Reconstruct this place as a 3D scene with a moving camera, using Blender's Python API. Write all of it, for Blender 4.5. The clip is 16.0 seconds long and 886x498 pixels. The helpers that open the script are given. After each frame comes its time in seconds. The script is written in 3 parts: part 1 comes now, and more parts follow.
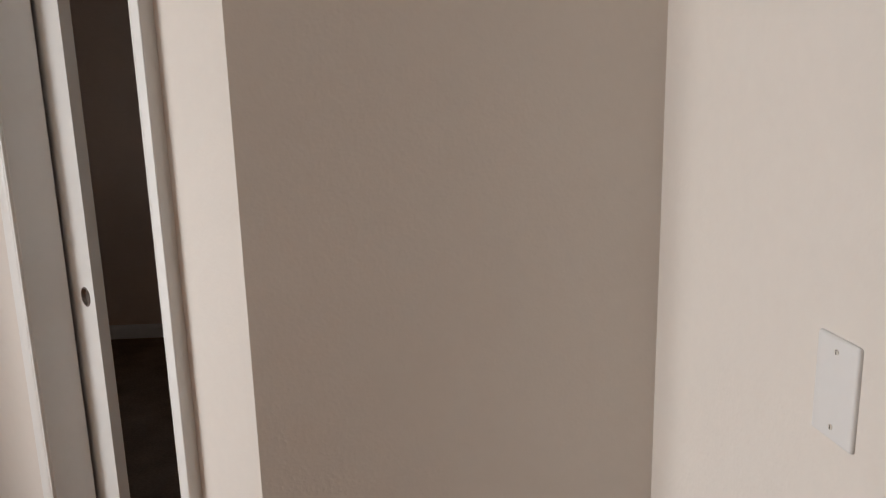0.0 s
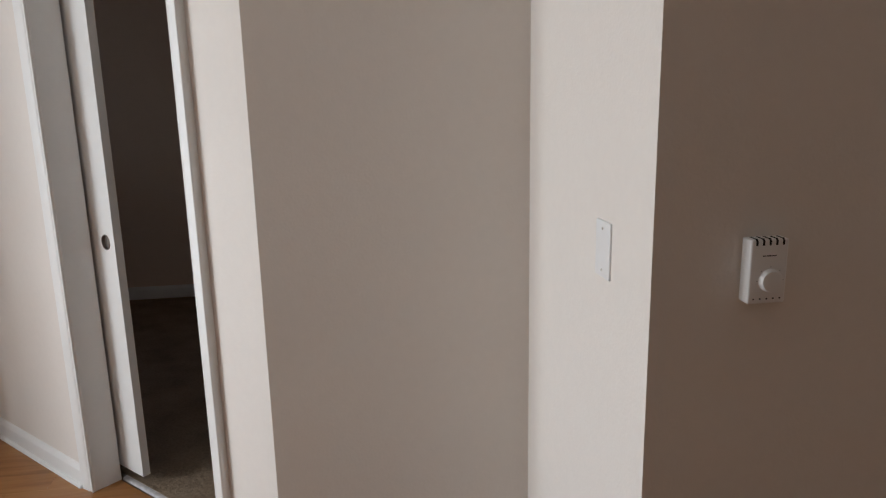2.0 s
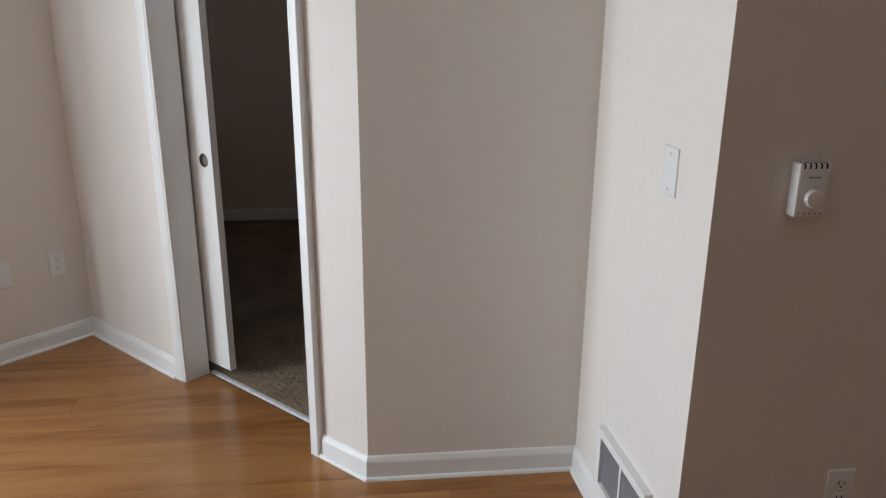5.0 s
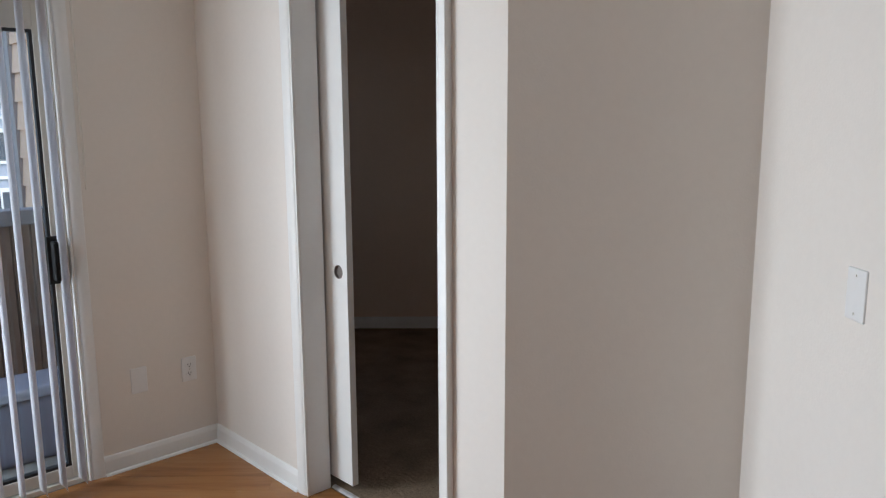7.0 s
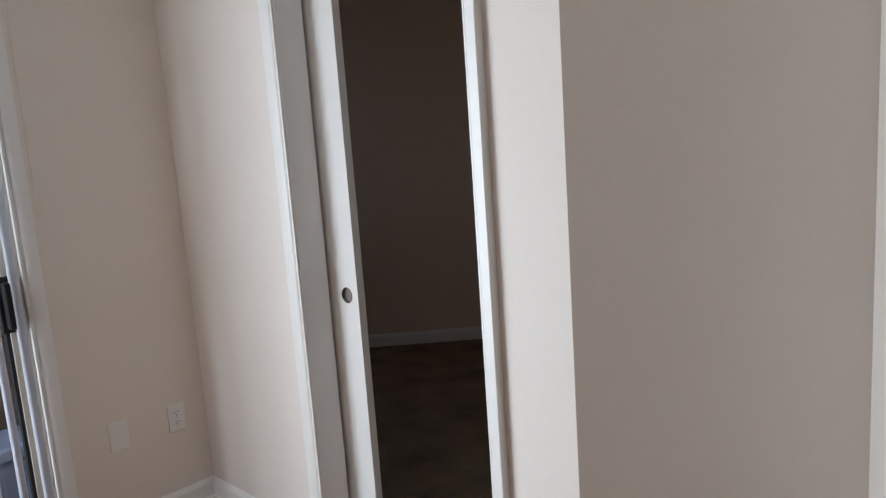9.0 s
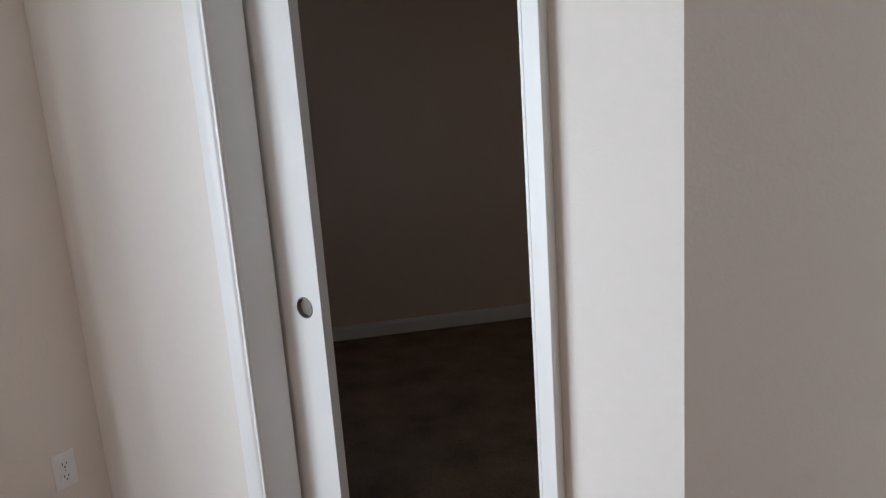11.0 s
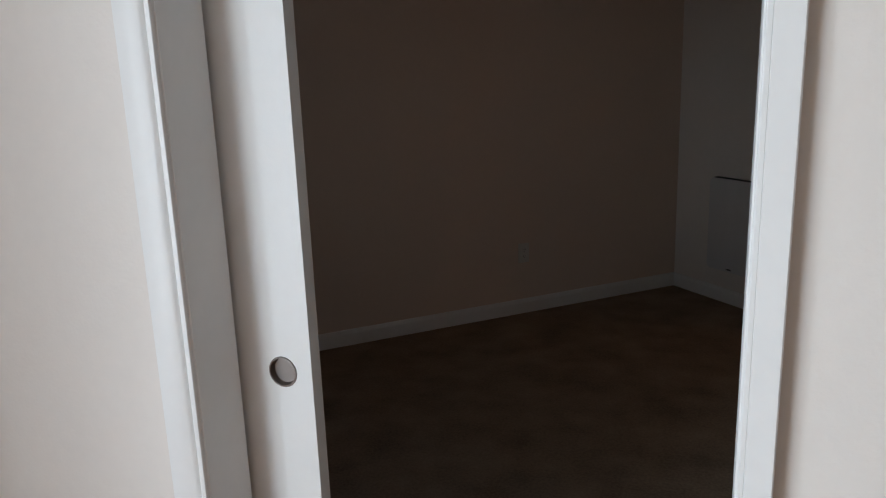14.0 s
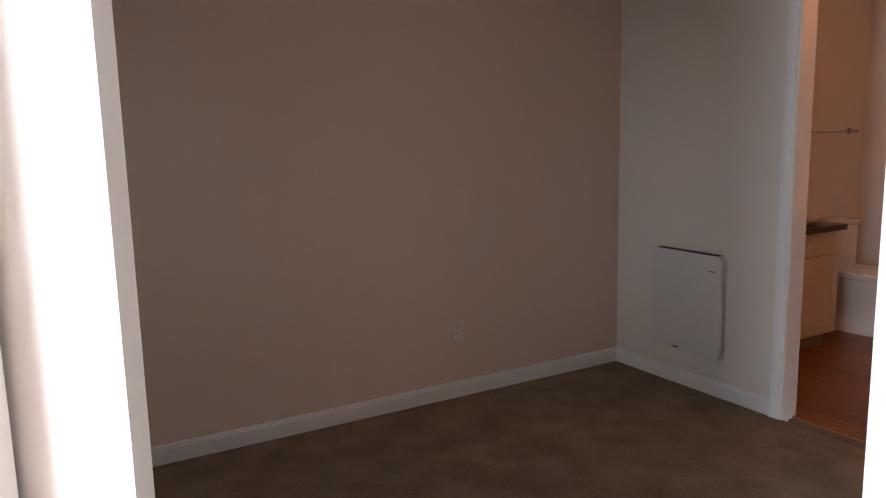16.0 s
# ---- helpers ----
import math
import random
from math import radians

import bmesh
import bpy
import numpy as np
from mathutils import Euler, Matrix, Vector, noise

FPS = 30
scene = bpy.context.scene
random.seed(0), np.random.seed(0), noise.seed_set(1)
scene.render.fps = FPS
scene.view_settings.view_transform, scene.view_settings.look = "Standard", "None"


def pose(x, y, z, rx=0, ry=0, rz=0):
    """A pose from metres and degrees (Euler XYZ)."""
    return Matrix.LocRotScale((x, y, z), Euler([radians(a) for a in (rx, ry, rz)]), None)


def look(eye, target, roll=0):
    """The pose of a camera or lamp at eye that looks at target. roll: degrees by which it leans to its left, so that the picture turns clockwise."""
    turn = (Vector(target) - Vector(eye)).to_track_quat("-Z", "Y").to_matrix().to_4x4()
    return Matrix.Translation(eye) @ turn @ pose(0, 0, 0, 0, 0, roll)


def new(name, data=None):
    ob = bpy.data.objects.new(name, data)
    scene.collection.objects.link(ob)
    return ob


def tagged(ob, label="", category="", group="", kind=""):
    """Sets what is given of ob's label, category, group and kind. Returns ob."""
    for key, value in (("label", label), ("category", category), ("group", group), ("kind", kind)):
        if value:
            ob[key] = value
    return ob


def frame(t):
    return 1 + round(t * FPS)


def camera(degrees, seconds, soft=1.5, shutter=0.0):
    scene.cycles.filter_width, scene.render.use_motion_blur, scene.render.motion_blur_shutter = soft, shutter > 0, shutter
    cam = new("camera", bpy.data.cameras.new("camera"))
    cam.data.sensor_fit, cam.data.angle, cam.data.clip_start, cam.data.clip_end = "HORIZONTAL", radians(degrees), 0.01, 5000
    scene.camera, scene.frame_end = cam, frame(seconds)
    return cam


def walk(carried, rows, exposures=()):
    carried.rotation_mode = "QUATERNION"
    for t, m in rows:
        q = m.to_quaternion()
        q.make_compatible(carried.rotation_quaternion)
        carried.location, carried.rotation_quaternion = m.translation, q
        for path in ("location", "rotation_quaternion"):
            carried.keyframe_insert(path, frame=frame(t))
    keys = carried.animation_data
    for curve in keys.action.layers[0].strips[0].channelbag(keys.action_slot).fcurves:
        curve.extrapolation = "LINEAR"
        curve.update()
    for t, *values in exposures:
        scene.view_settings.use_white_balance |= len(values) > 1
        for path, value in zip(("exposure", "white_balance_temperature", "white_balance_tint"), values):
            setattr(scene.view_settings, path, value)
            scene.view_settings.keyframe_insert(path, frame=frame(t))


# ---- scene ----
cam = camera(60.92, 16.0, soft=1.2)
# seconds, x, y, z, yaw, pitch, roll
PATH = [
    (0, 2.9061, -0.6693, 1.4549, 42.541, -12.029, 1.440),
    (0.5, 2.9724, -0.8481, 1.4711, 36.273, -12.633, 2.777),
    (1, 3.0831, -1.0287, 1.4634, 33.182, -11.987, 0.551),
    (1.5, 3.1981, -1.0989, 1.4839, 33.847, -11.859, 0.347),
    (2, 3.3374, -1.1780, 1.4827, 37.567, -13.337, 1.182),
    (2.5, 3.4778, -1.2625, 1.4609, 39.461, -15.814, 0.600),
    (3, 3.5024, -1.3703, 1.4521, 40.437, -15.599, -0.665),
    (3.5, 3.4617, -1.4564, 1.4935, 38.298, -18.185, -0.707),
    (6, 3.3219, -1.5400, 1.4907, 43.301, -15.947, 0.895),
    (6.5, 3.2647, -1.5675, 1.5093, 46.703, -12.184, 0.500),
    (7, 3.2322, -1.5850, 1.5077, 46.259, -9.616, 0.320),
    (7.5, 3.1687, -1.5935, 1.4946, 45.082, -9.432, 1.025),
    (8, 3.0767, -1.5643, 1.4686, 44.273, -9.468, 2.766),
    (8.5, 2.9524, -1.4685, 1.4728, 44.947, -9.353, 3.824),
    (11, 2.1955, -1.1220, 1.4405, 35.284, -12.273, 3.944),
    (11.5, 2.0768, -0.9564, 1.4094, 36.499, -13.027, 4.185),
    (12, 1.9626, -0.8677, 1.4232, 37.062, -13.566, 2.889),
    (12.5, 1.8813, -0.8335, 1.4210, 33.479, -14.136, 2.061),
    (13, 1.7174, -0.9374, 1.4399, 24.632, -12.422, 2.474),
    (13.5, 1.6065, -0.9353, 1.4466, 20.362, -12.583, 2.777),
    (14, 1.5513, -0.8942, 1.4135, 20.929, -13.262, 1.937),
    (14.5, 1.5107, -0.7866, 1.3944, 19.511, -16.501, 1.597),
    (15, 1.4799, -0.6578, 1.4044, 20.265, -14.435, 2.100),
    (15.5, 1.4665, -0.5483, 1.4394, 19.893, -11.118, 0.666),
    (16, 1.4157, -0.4917, 1.4273, 15.471, -9.107, 1.236),
]

walk(cam, [(t, pose(x, y, z, 90 + p, r, w)) for t, x, y, z, w, p, r in PATH],
     exposures=[(0.0, 0.98, 8250, 15), (1.0, 0.9, 7850, 15), (2.0, 1.04, 7500, 12), (3.5, 1.14, 7250, 10), (7.0, 1.2, 7000, 9), (8.5, 1.2, 6980, 9), (11.0, 1.12, 6800, 9),
                (12.5, 1.03, 6800, 8), (13.0, 0.92, 6850, 8), (14.6, 1.18, 7000, 9), (15.0, 1.42, 7050, 11), (15.5, 2.2, 7150, 14), (16.0, 2.9, 7350, 16)])

# ---- world and lights ----
world = bpy.data.worlds.new("sky")
scene.world = world
world.use_nodes = True
wn = world.node_tree
sky = wn.nodes.new("ShaderNodeTexSky")
sky.sky_type, sky.sun_disc = "NISHITA", False
sky.sun_elevation, sky.sun_rotation = radians(48), radians(60)
wn.nodes["Background"].inputs["Strength"].default_value = 0.27
wn.links.new(sky.outputs[0], wn.nodes["Background"].inputs["Color"])


def lamp(name, kind, m, energy, color, size=0.1, size_y=None):
    d = bpy.data.lights.new(name, kind)
    d.energy, d.color = energy, color
    if kind == "AREA":
        d.size = size
        if size_y:
            d.shape, d.size_y = "RECTANGLE", size_y
    elif kind == "SUN":
        d.angle = size
    else:
        d.shadow_soft_size = size
    ob = new(name, d)
    ob.matrix_world = m
    return ob


# the sun stands behind the building, so none of it falls into the rooms
lamp("sun", "SUN", look((0, 0, 0), (-0.58, -0.33, -0.74)), 1.4, (1, 0.95, 0.88), radians(0.6))

# area lamps for daylight: far part of the balcony opening, added unseen bedroom window
lamp("balcony_daylight", "AREA", look((-0.02, -2.13, 1.03), (1, -1.88, 0.90)), 45, (0.715, 0.84, 1.0), 1.45, 1.88)
# narrow beam aimed to brighten the heater wall
lamp("bedroom_daylight_fill", "AREA", look((-1.62, 0.65, 1.45), (1.25, 3.95, 0.95)), 0.11, (0.75, 0.87, 1.0), 0.75, 1.05).data.spread = radians(36)

# ---- plan ----
X1, X2 = 0.7795, 1.572          # clear opening between the living room and the bedroom
WALL = 0.098                   # thickness of the partition
DA, AB, BC = Vector((1.832, 0)), Vector((2.326, 0.497)), Vector((2.857, 0.019))
FG = Vector((1.224, 4.043))    # far corner of the bedroom
FD = Vector((math.cos(0.799), math.sin(0.799)))
GD = Vector((FD.y, -FD.x))
H = 2.44
B_DIR = (BC - AB).normalized()
B_OUT = Vector((B_DIR.y, -B_DIR.x))
C_OUT = Vector((FD.y, -FD.x))
C_END = BC + FD * 2.5
BATH = pose(FG.x, FG.y, 0, 0, 0, math.degrees(math.atan2(GD.y, GD.x)))   # x along the bathroom wall, y into the bathroom


# ---- materials ----
def material(name, color, rough=0.6, metal=0.0, vary=0.06, scale=3.0, bump=0.0, bump_scale=200.0, dark=None, per_object=0.0, spec=0.5, fine=40.0):
    """A painted or plain surface: colour drifts at a large and a small scale, with fine relief."""
    m = bpy.data.materials.new(name)
    m.use_nodes = True
    nt = m.node_tree
    n, l = nt.nodes, nt.links
    b = n["Principled BSDF"]
    b.inputs["Metallic"].default_value = metal
    b.inputs["Specular IOR Level"].default_value = spec
    tc = n.new("ShaderNodeTexCoord")
    big, small = n.new("ShaderNodeTexNoise"), n.new("ShaderNodeTexNoise")
    big.inputs["Scale"].default_value, small.inputs["Scale"].default_value = scale, fine
    big.inputs["Detail"].default_value = small.inputs["Detail"].default_value = 5
    for t in (big, small):
        l.new(tc.outputs["Object"], t.inputs["Vector"])
    mix = n.new("ShaderNodeMix")
    mix.data_type = "FLOAT"
    mix.inputs[0].default_value = 0.4
    l.new(big.outputs[0], mix.inputs[2])
    l.new(small.outputs[0], mix.inputs[3])
    fac = mix.outputs[0]
    if per_object:
        info = n.new("ShaderNodeObjectInfo")
        mix2 = n.new("ShaderNodeMix")
        mix2.data_type = "FLOAT"
        mix2.inputs[0].default_value = per_object
        l.new(fac, mix2.inputs[2])
        l.new(info.outputs["Random"], mix2.inputs[3])
        fac = mix2.outputs[0]
    ramp = n.new("ShaderNodeValToRGB")
    lo = dark or tuple(c * (1 - vary) for c in color)
    hi = tuple(min(1, c * (1 + vary)) for c in color)
    ramp.color_ramp.elements[0].position, ramp.color_ramp.elements[1].position = 0.3, 0.7
    ramp.color_ramp.elements[0].color, ramp.color_ramp.elements[1].color = (*lo, 1), (*hi, 1)
    l.new(fac, ramp.inputs[0])
    l.new(ramp.outputs[0], b.inputs["Base Color"])
    mr = n.new("ShaderNodeMapRange")
    mr.inputs["To Min"].default_value, mr.inputs["To Max"].default_value = max(0.02, rough - 0.07), min(1, rough + 0.07)
    l.new(big.outputs[0], mr.inputs[0])
    l.new(mr.outputs[0], b.inputs["Roughness"])
    if bump:
        tex, bp = n.new("ShaderNodeTexNoise"), n.new("ShaderNodeBump")
        tex.inputs["Scale"].default_value, tex.inputs["Detail"].default_value = bump_scale, 4
        bp.inputs["Strength"].default_value, bp.inputs["Distance"].default_value = bump, 0.004
        l.new(tc.outputs["Object"], tex.inputs["Vector"])
        l.new(tex.outputs[0], bp.inputs["Height"])
        l.new(bp.outputs[0], b.inputs["Normal"])
    return m


def wood_floor(name, light, mid, dark, rough):
    """Laminate with long grain along the object's x axis; boards differ by Object Info's Random."""
    m = bpy.data.materials.new(name)
    m.use_nodes = True
    n, l = m.node_tree.nodes, m.node_tree.links
    b = n["Principled BSDF"]
    tc, info = n.new("ShaderNodeTexCoord"), n.new("ShaderNodeObjectInfo")
    add, mp = n.new("ShaderNodeVectorMath"), n.new("ShaderNodeMapping")
    comb, mul = n.new("ShaderNodeCombineXYZ"), n.new("ShaderNodeMath")
    mul.operation, mul.inputs[1].default_value = "MULTIPLY", 60
    l.new(info.outputs["Random"], mul.inputs[0])
    for i in range(3):
        l.new(mul.outputs[0], comb.inputs[i])
    l.new(tc.outputs["Object"], add.inputs[0])
    l.new(comb.outputs[0], add.inputs[1])
    mp.inputs["Scale"].default_value = (1.0, 9, 1)
    l.new(add.outputs[0], mp.inputs[0])
    g1, g2 = n.new("ShaderNodeTexNoise"), n.new("ShaderNodeTexNoise")
    g1.inputs["Scale"].default_value, g1.inputs["Detail"].default_value, g1.inputs["Distortion"].default_value = 1.4, 6, 0.8
    g2.inputs["Scale"].default_value, g2.inputs["Detail"].default_value = 9, 4
    l.new(mp.outputs[0], g1.inputs["Vector"])
    l.new(mp.outputs[0], g2.inputs["Vector"])
    ramp = n.new("ShaderNodeValToRGB")
    e = ramp.color_ramp.elements
    e[0].position, e[0].color = 0.3, (*dark, 1)
    e[1].position, e[1].color = 0.72, (*light, 1)
    k = e.new(0.48)
    k.color = (*mid, 1)
    mix = n.new("ShaderNodeMix")
    mix.data_type = "FLOAT"
    mix.inputs[0].default_value = 0.25
    l.new(g1.outputs[0], mix.inputs[2])
    l.new(g2.outputs[0], mix.inputs[3])
    off = n.new("ShaderNodeMapRange")
    off.inputs["To Min"].default_value, off.inputs["To Max"].default_value = -0.09, 0.09
    l.new(info.outputs["Random"], off.inputs[0])
    plus = n.new("ShaderNodeMath")
    l.new(mix.outputs[0], plus.inputs[0])
    l.new(off.outputs[0], plus.inputs[1])
    l.new(plus.outputs[0], ramp.inputs[0])
    l.new(ramp.outputs[0], b.inputs["Base Color"])
    b.inputs["Roughness"].default_value = rough
    bp = n.new("ShaderNodeBump")
    bp.inputs["Strength"].default_value, bp.inputs["Distance"].default_value = 0.12, 0.001
    l.new(g2.outputs[0], bp.inputs["Height"])
    l.new(bp.outputs[0], b.inputs["Normal"])
    return m


def glass_material(name):
    m = bpy.data.materials.new(name)
    m.use_nodes = True
    n, l = m.node_tree.nodes, m.node_tree.links
    n.remove(n["Principled BSDF"])
    t, g, f, x = n.new("ShaderNodeBsdfTransparent"), n.new("ShaderNodeBsdfGlossy"), n.new("ShaderNodeFresnel"), n.new("ShaderNodeMixShader")
    t.inputs[0].default_value = (0.88, 0.92, 0.93, 1)
    g.inputs["Roughness"].default_value = 0.01
    f.inputs["IOR"].default_value = 1.5
    l.new(f.outputs[0], x.inputs[0])
    l.new(t.outputs[0], x.inputs[1])
    l.new(g.outputs[0], x.inputs[2])
    l.new(x.outputs[0], n["Material Output"].inputs[0])
    return m


PAINT = material("cream_wall_paint", (0.785, 0.737, 0.69), 0.75, vary=0.025, scale=1.5, bump=0.15, bump_scale=130)
# cream paint turned tan: the bedroom's warm light is put into the colour
WARM_PAINT = material("warm_tinted_wall_paint", (0.79, 0.65, 0.55), 0.8, vary=0.03, scale=1.2, bump=0.12, bump_scale=160)
CEIL = material("ceiling_paint", (0.8, 0.79, 0.76), 0.85, vary=0.02, bump=0.4, bump_scale=120)
TRIM = material("white_trim_paint", (0.82, 0.82, 0.81), 0.38, vary=0.02, scale=5, bump=0.05, bump_scale=60)
DOOR = material("white_door_paint", (0.8, 0.8, 0.79), 0.42, vary=0.02, scale=4, bump=0.06, bump_scale=90)
PLASTIC = material("white_plastic", (0.8, 0.8, 0.8), 0.35, vary=0.02, scale=12)
IVORY = material("ivory_plastic", (0.74, 0.71, 0.66), 0.4, vary=0.03, scale=20)
# near-black: shade inside slots and holes put into colour; printed marks too
SLOT = material("recess_shade_and_print", (0.015, 0.014, 0.013), 0.7, vary=0.2, scale=30)
STEEL = material("brushed_nickel", (0.24, 0.21, 0.195), 0.45, metal=1.0, vary=0.08, scale=60)
GREY_METAL = material("grille_grey", (0.42, 0.42, 0.44), 0.5, vary=0.06, scale=30)
PLANK = wood_floor("honey_laminate", (0.40, 0.185, 0.068), (0.345, 0.148, 0.05), (0.235, 0.093, 0.03), 0.23)
JOINT = material("floor_joint", (0.12, 0.055, 0.02), 0.7, vary=0.1)
BATH_PLANK = wood_floor("reddish_vinyl", (0.33, 0.12, 0.05), (0.25, 0.085, 0.035), (0.15, 0.05, 0.02), 0.35)
CARPET = material("brown_carpet", (0.33, 0.245, 0.172), 0.95, dark=(0.17, 0.118, 0.08), vary=0.15, scale=5, bump=1.0, bump_scale=350, spec=0.1, fine=90)
STRIP = material("pale_metal_strip", (0.56, 0.54, 0.54), 0.55, metal=0.15, vary=0.22, scale=45)
VINYL = material("off_white_vinyl", (0.72, 0.70, 0.65), 0.4, vary=0.03, scale=8)
GASKET = material("dark_gasket", (0.02, 0.022, 0.028), 0.5, vary=0.2)
BLACK = material("black_handle", (0.009, 0.009, 0.01), 0.6, vary=0.15, scale=20)
VANE = material("white_blind_vane", (0.68, 0.68, 0.73), 0.5, vary=0.02, scale=6)
GLASS = glass_material("clear_glass")
SIDING = material("peach_siding_paint", (0.8, 0.5, 0.34), 0.75, vary=0.07, scale=2, bump=0.3, bump_scale=80, per_object=0.3)
CORNER = material("taupe_corner_board", (0.36, 0.30, 0.28), 0.75, vary=0.05, scale=3)
PARAPET = material("brown_balcony_panel", (0.2, 0.135, 0.1), 0.8, vary=0.12, scale=4, bump=0.3, bump_scale=60, per_object=0.5)
CAP = material("grey_rail_cap", (0.22, 0.22, 0.24), 0.55, vary=0.08, scale=5)
CONCRETE = material("balcony_concrete", (0.3, 0.29, 0.28), 0.9, vary=0.12, scale=4, bump=0.5, bump_scale=90)
BOX = material("blue_grey_resin", (0.2, 0.215, 0.29), 0.5, vary=0.06, scale=3, bump=0.1, bump_scale=70)
# lid resin glossier, and paler because skylight on the top is put into it
BOX_LID = material("lit_glossy_resin", (0.36, 0.38, 0.46), 0.22, vary=0.1, scale=8, bump=0.15, bump_scale=30)
FACADE = material("pale_blue_grey_cladding", (0.27, 0.30, 0.37), 0.8, vary=0.06, scale=0.3, bump=0.2, bump_scale=4)
FACADE_TRIM = material("white_window_trim", (0.6, 0.61, 0.63), 0.6, vary=0.03, scale=1)
PANE = material("dark_window_pane", (0.07, 0.085, 0.11), 0.12, vary=0.3, scale=0.7)
ROOF = material("grey_roof", (0.2, 0.2, 0.21), 0.85, vary=0.1, scale=1)
GROUND = material("asphalt_ground", (0.07, 0.07, 0.07), 0.9, vary=0.2, scale=0.2, bump=0.4, bump_scale=20)
CABINET = material("white_cabinet_paint", (0.74, 0.72, 0.68), 0.45, vary=0.03, scale=5)
COUNTER = material("dark_counter", (0.05, 0.032, 0.025), 0.3, vary=0.4, scale=20)
PORCELAIN = material("white_porcelain", (0.82, 0.81, 0.79), 0.12, vary=0.015, scale=6)
HEATER = material("heater_enamel", (0.68, 0.67, 0.665), 0.5, vary=0.02, scale=5)


# ---- mesh helpers ----
def box(bm, x0, y0, z0, x1, y1, z1, m=None):
    """Adds a box to bm, turned and placed by m."""
    q = bmesh.ops.create_cube(bm, size=1)["verts"]
    for v in q:
        v.co = Vector(((x0 + x1) / 2 + v.co.x * (x1 - x0), (y0 + y1) / 2 + v.co.y * (y1 - y0), (z0 + z1) / 2 + v.co.z * (z1 - z0)))
        if m:
            v.co = m @ v.co
    return q


def prism(bm, pts, z0, z1, m=None):
    """A footprint, counter-clockwise, raised from z0 to z1."""
    lo = [bm.verts.new((p[0], p[1], z0)) for p in pts]
    hi = [bm.verts.new((p[0], p[1], z1)) for p in pts]
    n = len(pts)
    bm.faces.new(lo[::-1])
    bm.faces.new(hi)
    for i in range(n):
        bm.faces.new((lo[i], lo[(i + 1) % n], hi[(i + 1) % n], hi[i]))
    if m:
        for v in lo + hi:
            v.co = m @ v.co


def extrude_profile(bm, profile, start, end, out, miter0=0.0, miter1=0.0):
    """A moulding: profile of (out, up) points swept from start to end in plan; out is the way it faces; miters lengthen the ends with depth."""
    d = (end - start).normalized()
    a, b = [], []
    for o, u in profile:
        p, q = start + out * o - d * o * miter0, end + out * o + d * o * miter1
        a.append(bm.verts.new((p.x, p.y, u)))
        b.append(bm.verts.new((q.x, q.y, u)))
    n = len(profile)
    for i in range(n):
        bm.faces.new((a[i], a[(i + 1) % n], b[(i + 1) % n], b[i]))
    bm.faces.new(a)
    bm.faces.new(b[::-1])
    bmesh.ops.recalc_face_normals(bm, faces=bm.faces)


def bevel(bm, w, seg=2):
    bmesh.ops.bevel(bm, geom=[e for e in bm.edges if e.is_manifold and e.calc_face_angle() > 0.5], offset=w, segments=seg, affect="EDGES", profile=0.6)


def cylinder(bm, r, depth, m, seg=24, r2=None):
    q = bmesh.ops.create_cone(bm, cap_ends=True, segments=seg, radius1=r, radius2=r if r2 is None else r2, depth=depth)["verts"]
    bmesh.ops.transform(bm, matrix=m, verts=q)
    return q


def lathe(bm, profile, seg=32, m=None):
    """Turns (radius, height) points about z."""
    rings = []
    for r, z in profile:
        rings.append([bm.verts.new((r * math.cos(2 * math.pi * i / seg), r * math.sin(2 * math.pi * i / seg), z)) for i in range(seg)])
    for a, b in zip(rings, rings[1:]):
        for i in range(seg):
            bm.faces.new((a[i], a[(i + 1) % seg], b[(i + 1) % seg], b[i]))
    if m:
        for ring in rings:
            for v in ring:
                v.co = m @ v.co
    return rings


def mesh_of(name, bm, mat, smooth=False):
    me = bpy.data.meshes.new(name)
    bm.to_mesh(me)
    bm.free()
    me.materials.append(mat)
    if smooth:
        for p in me.polygons:
            p.use_smooth = True
        me.set_sharp_from_angle(angle=radians(40))
    return me


def part(name, bm, mat, parent=None, label="", smooth=False):
    ob = new(name, mesh_of(name, bm, mat, smooth))
    ob.parent = parent
    if label:
        tagged(ob, label)
    return ob


def thing(name, m, label, category, group="", kind=""):
    ob = new(name)
    ob.matrix_world = m
    ob.empty_display_size = 0.1
    return tagged(ob, label, category, group, kind)


def structure(name, bm, mat, label, category, smooth=False):
    return tagged(part(name, bm, mat, smooth=smooth), label, category, kind="structure")


def on_wall(p, out, z):
    """The pose of a thing hung on a wall at plan point p: x runs along the wall to the right as one faces it, y into the wall, z up."""
    return pose(p.x, p.y, z, 0, 0, math.degrees(math.atan2(out.x, -out.y)))


# ---- walls ----
def offset_line(pts, t):
    """pts moved t to the left, with mitred corners."""
    res = []
    for i, p in enumerate(pts):
        ns = []
        for j, k in ((i - 1, i), (i, i + 1)):
            if j >= 0 and k < len(pts):
                d = (pts[k] - pts[j]).normalized()
                ns.append(Vector((-d.y, d.x)))
        n = sum(ns, Vector((0, 0))).normalized()
        res.append(p + n * (t / n.dot(ns[0])))
    return res


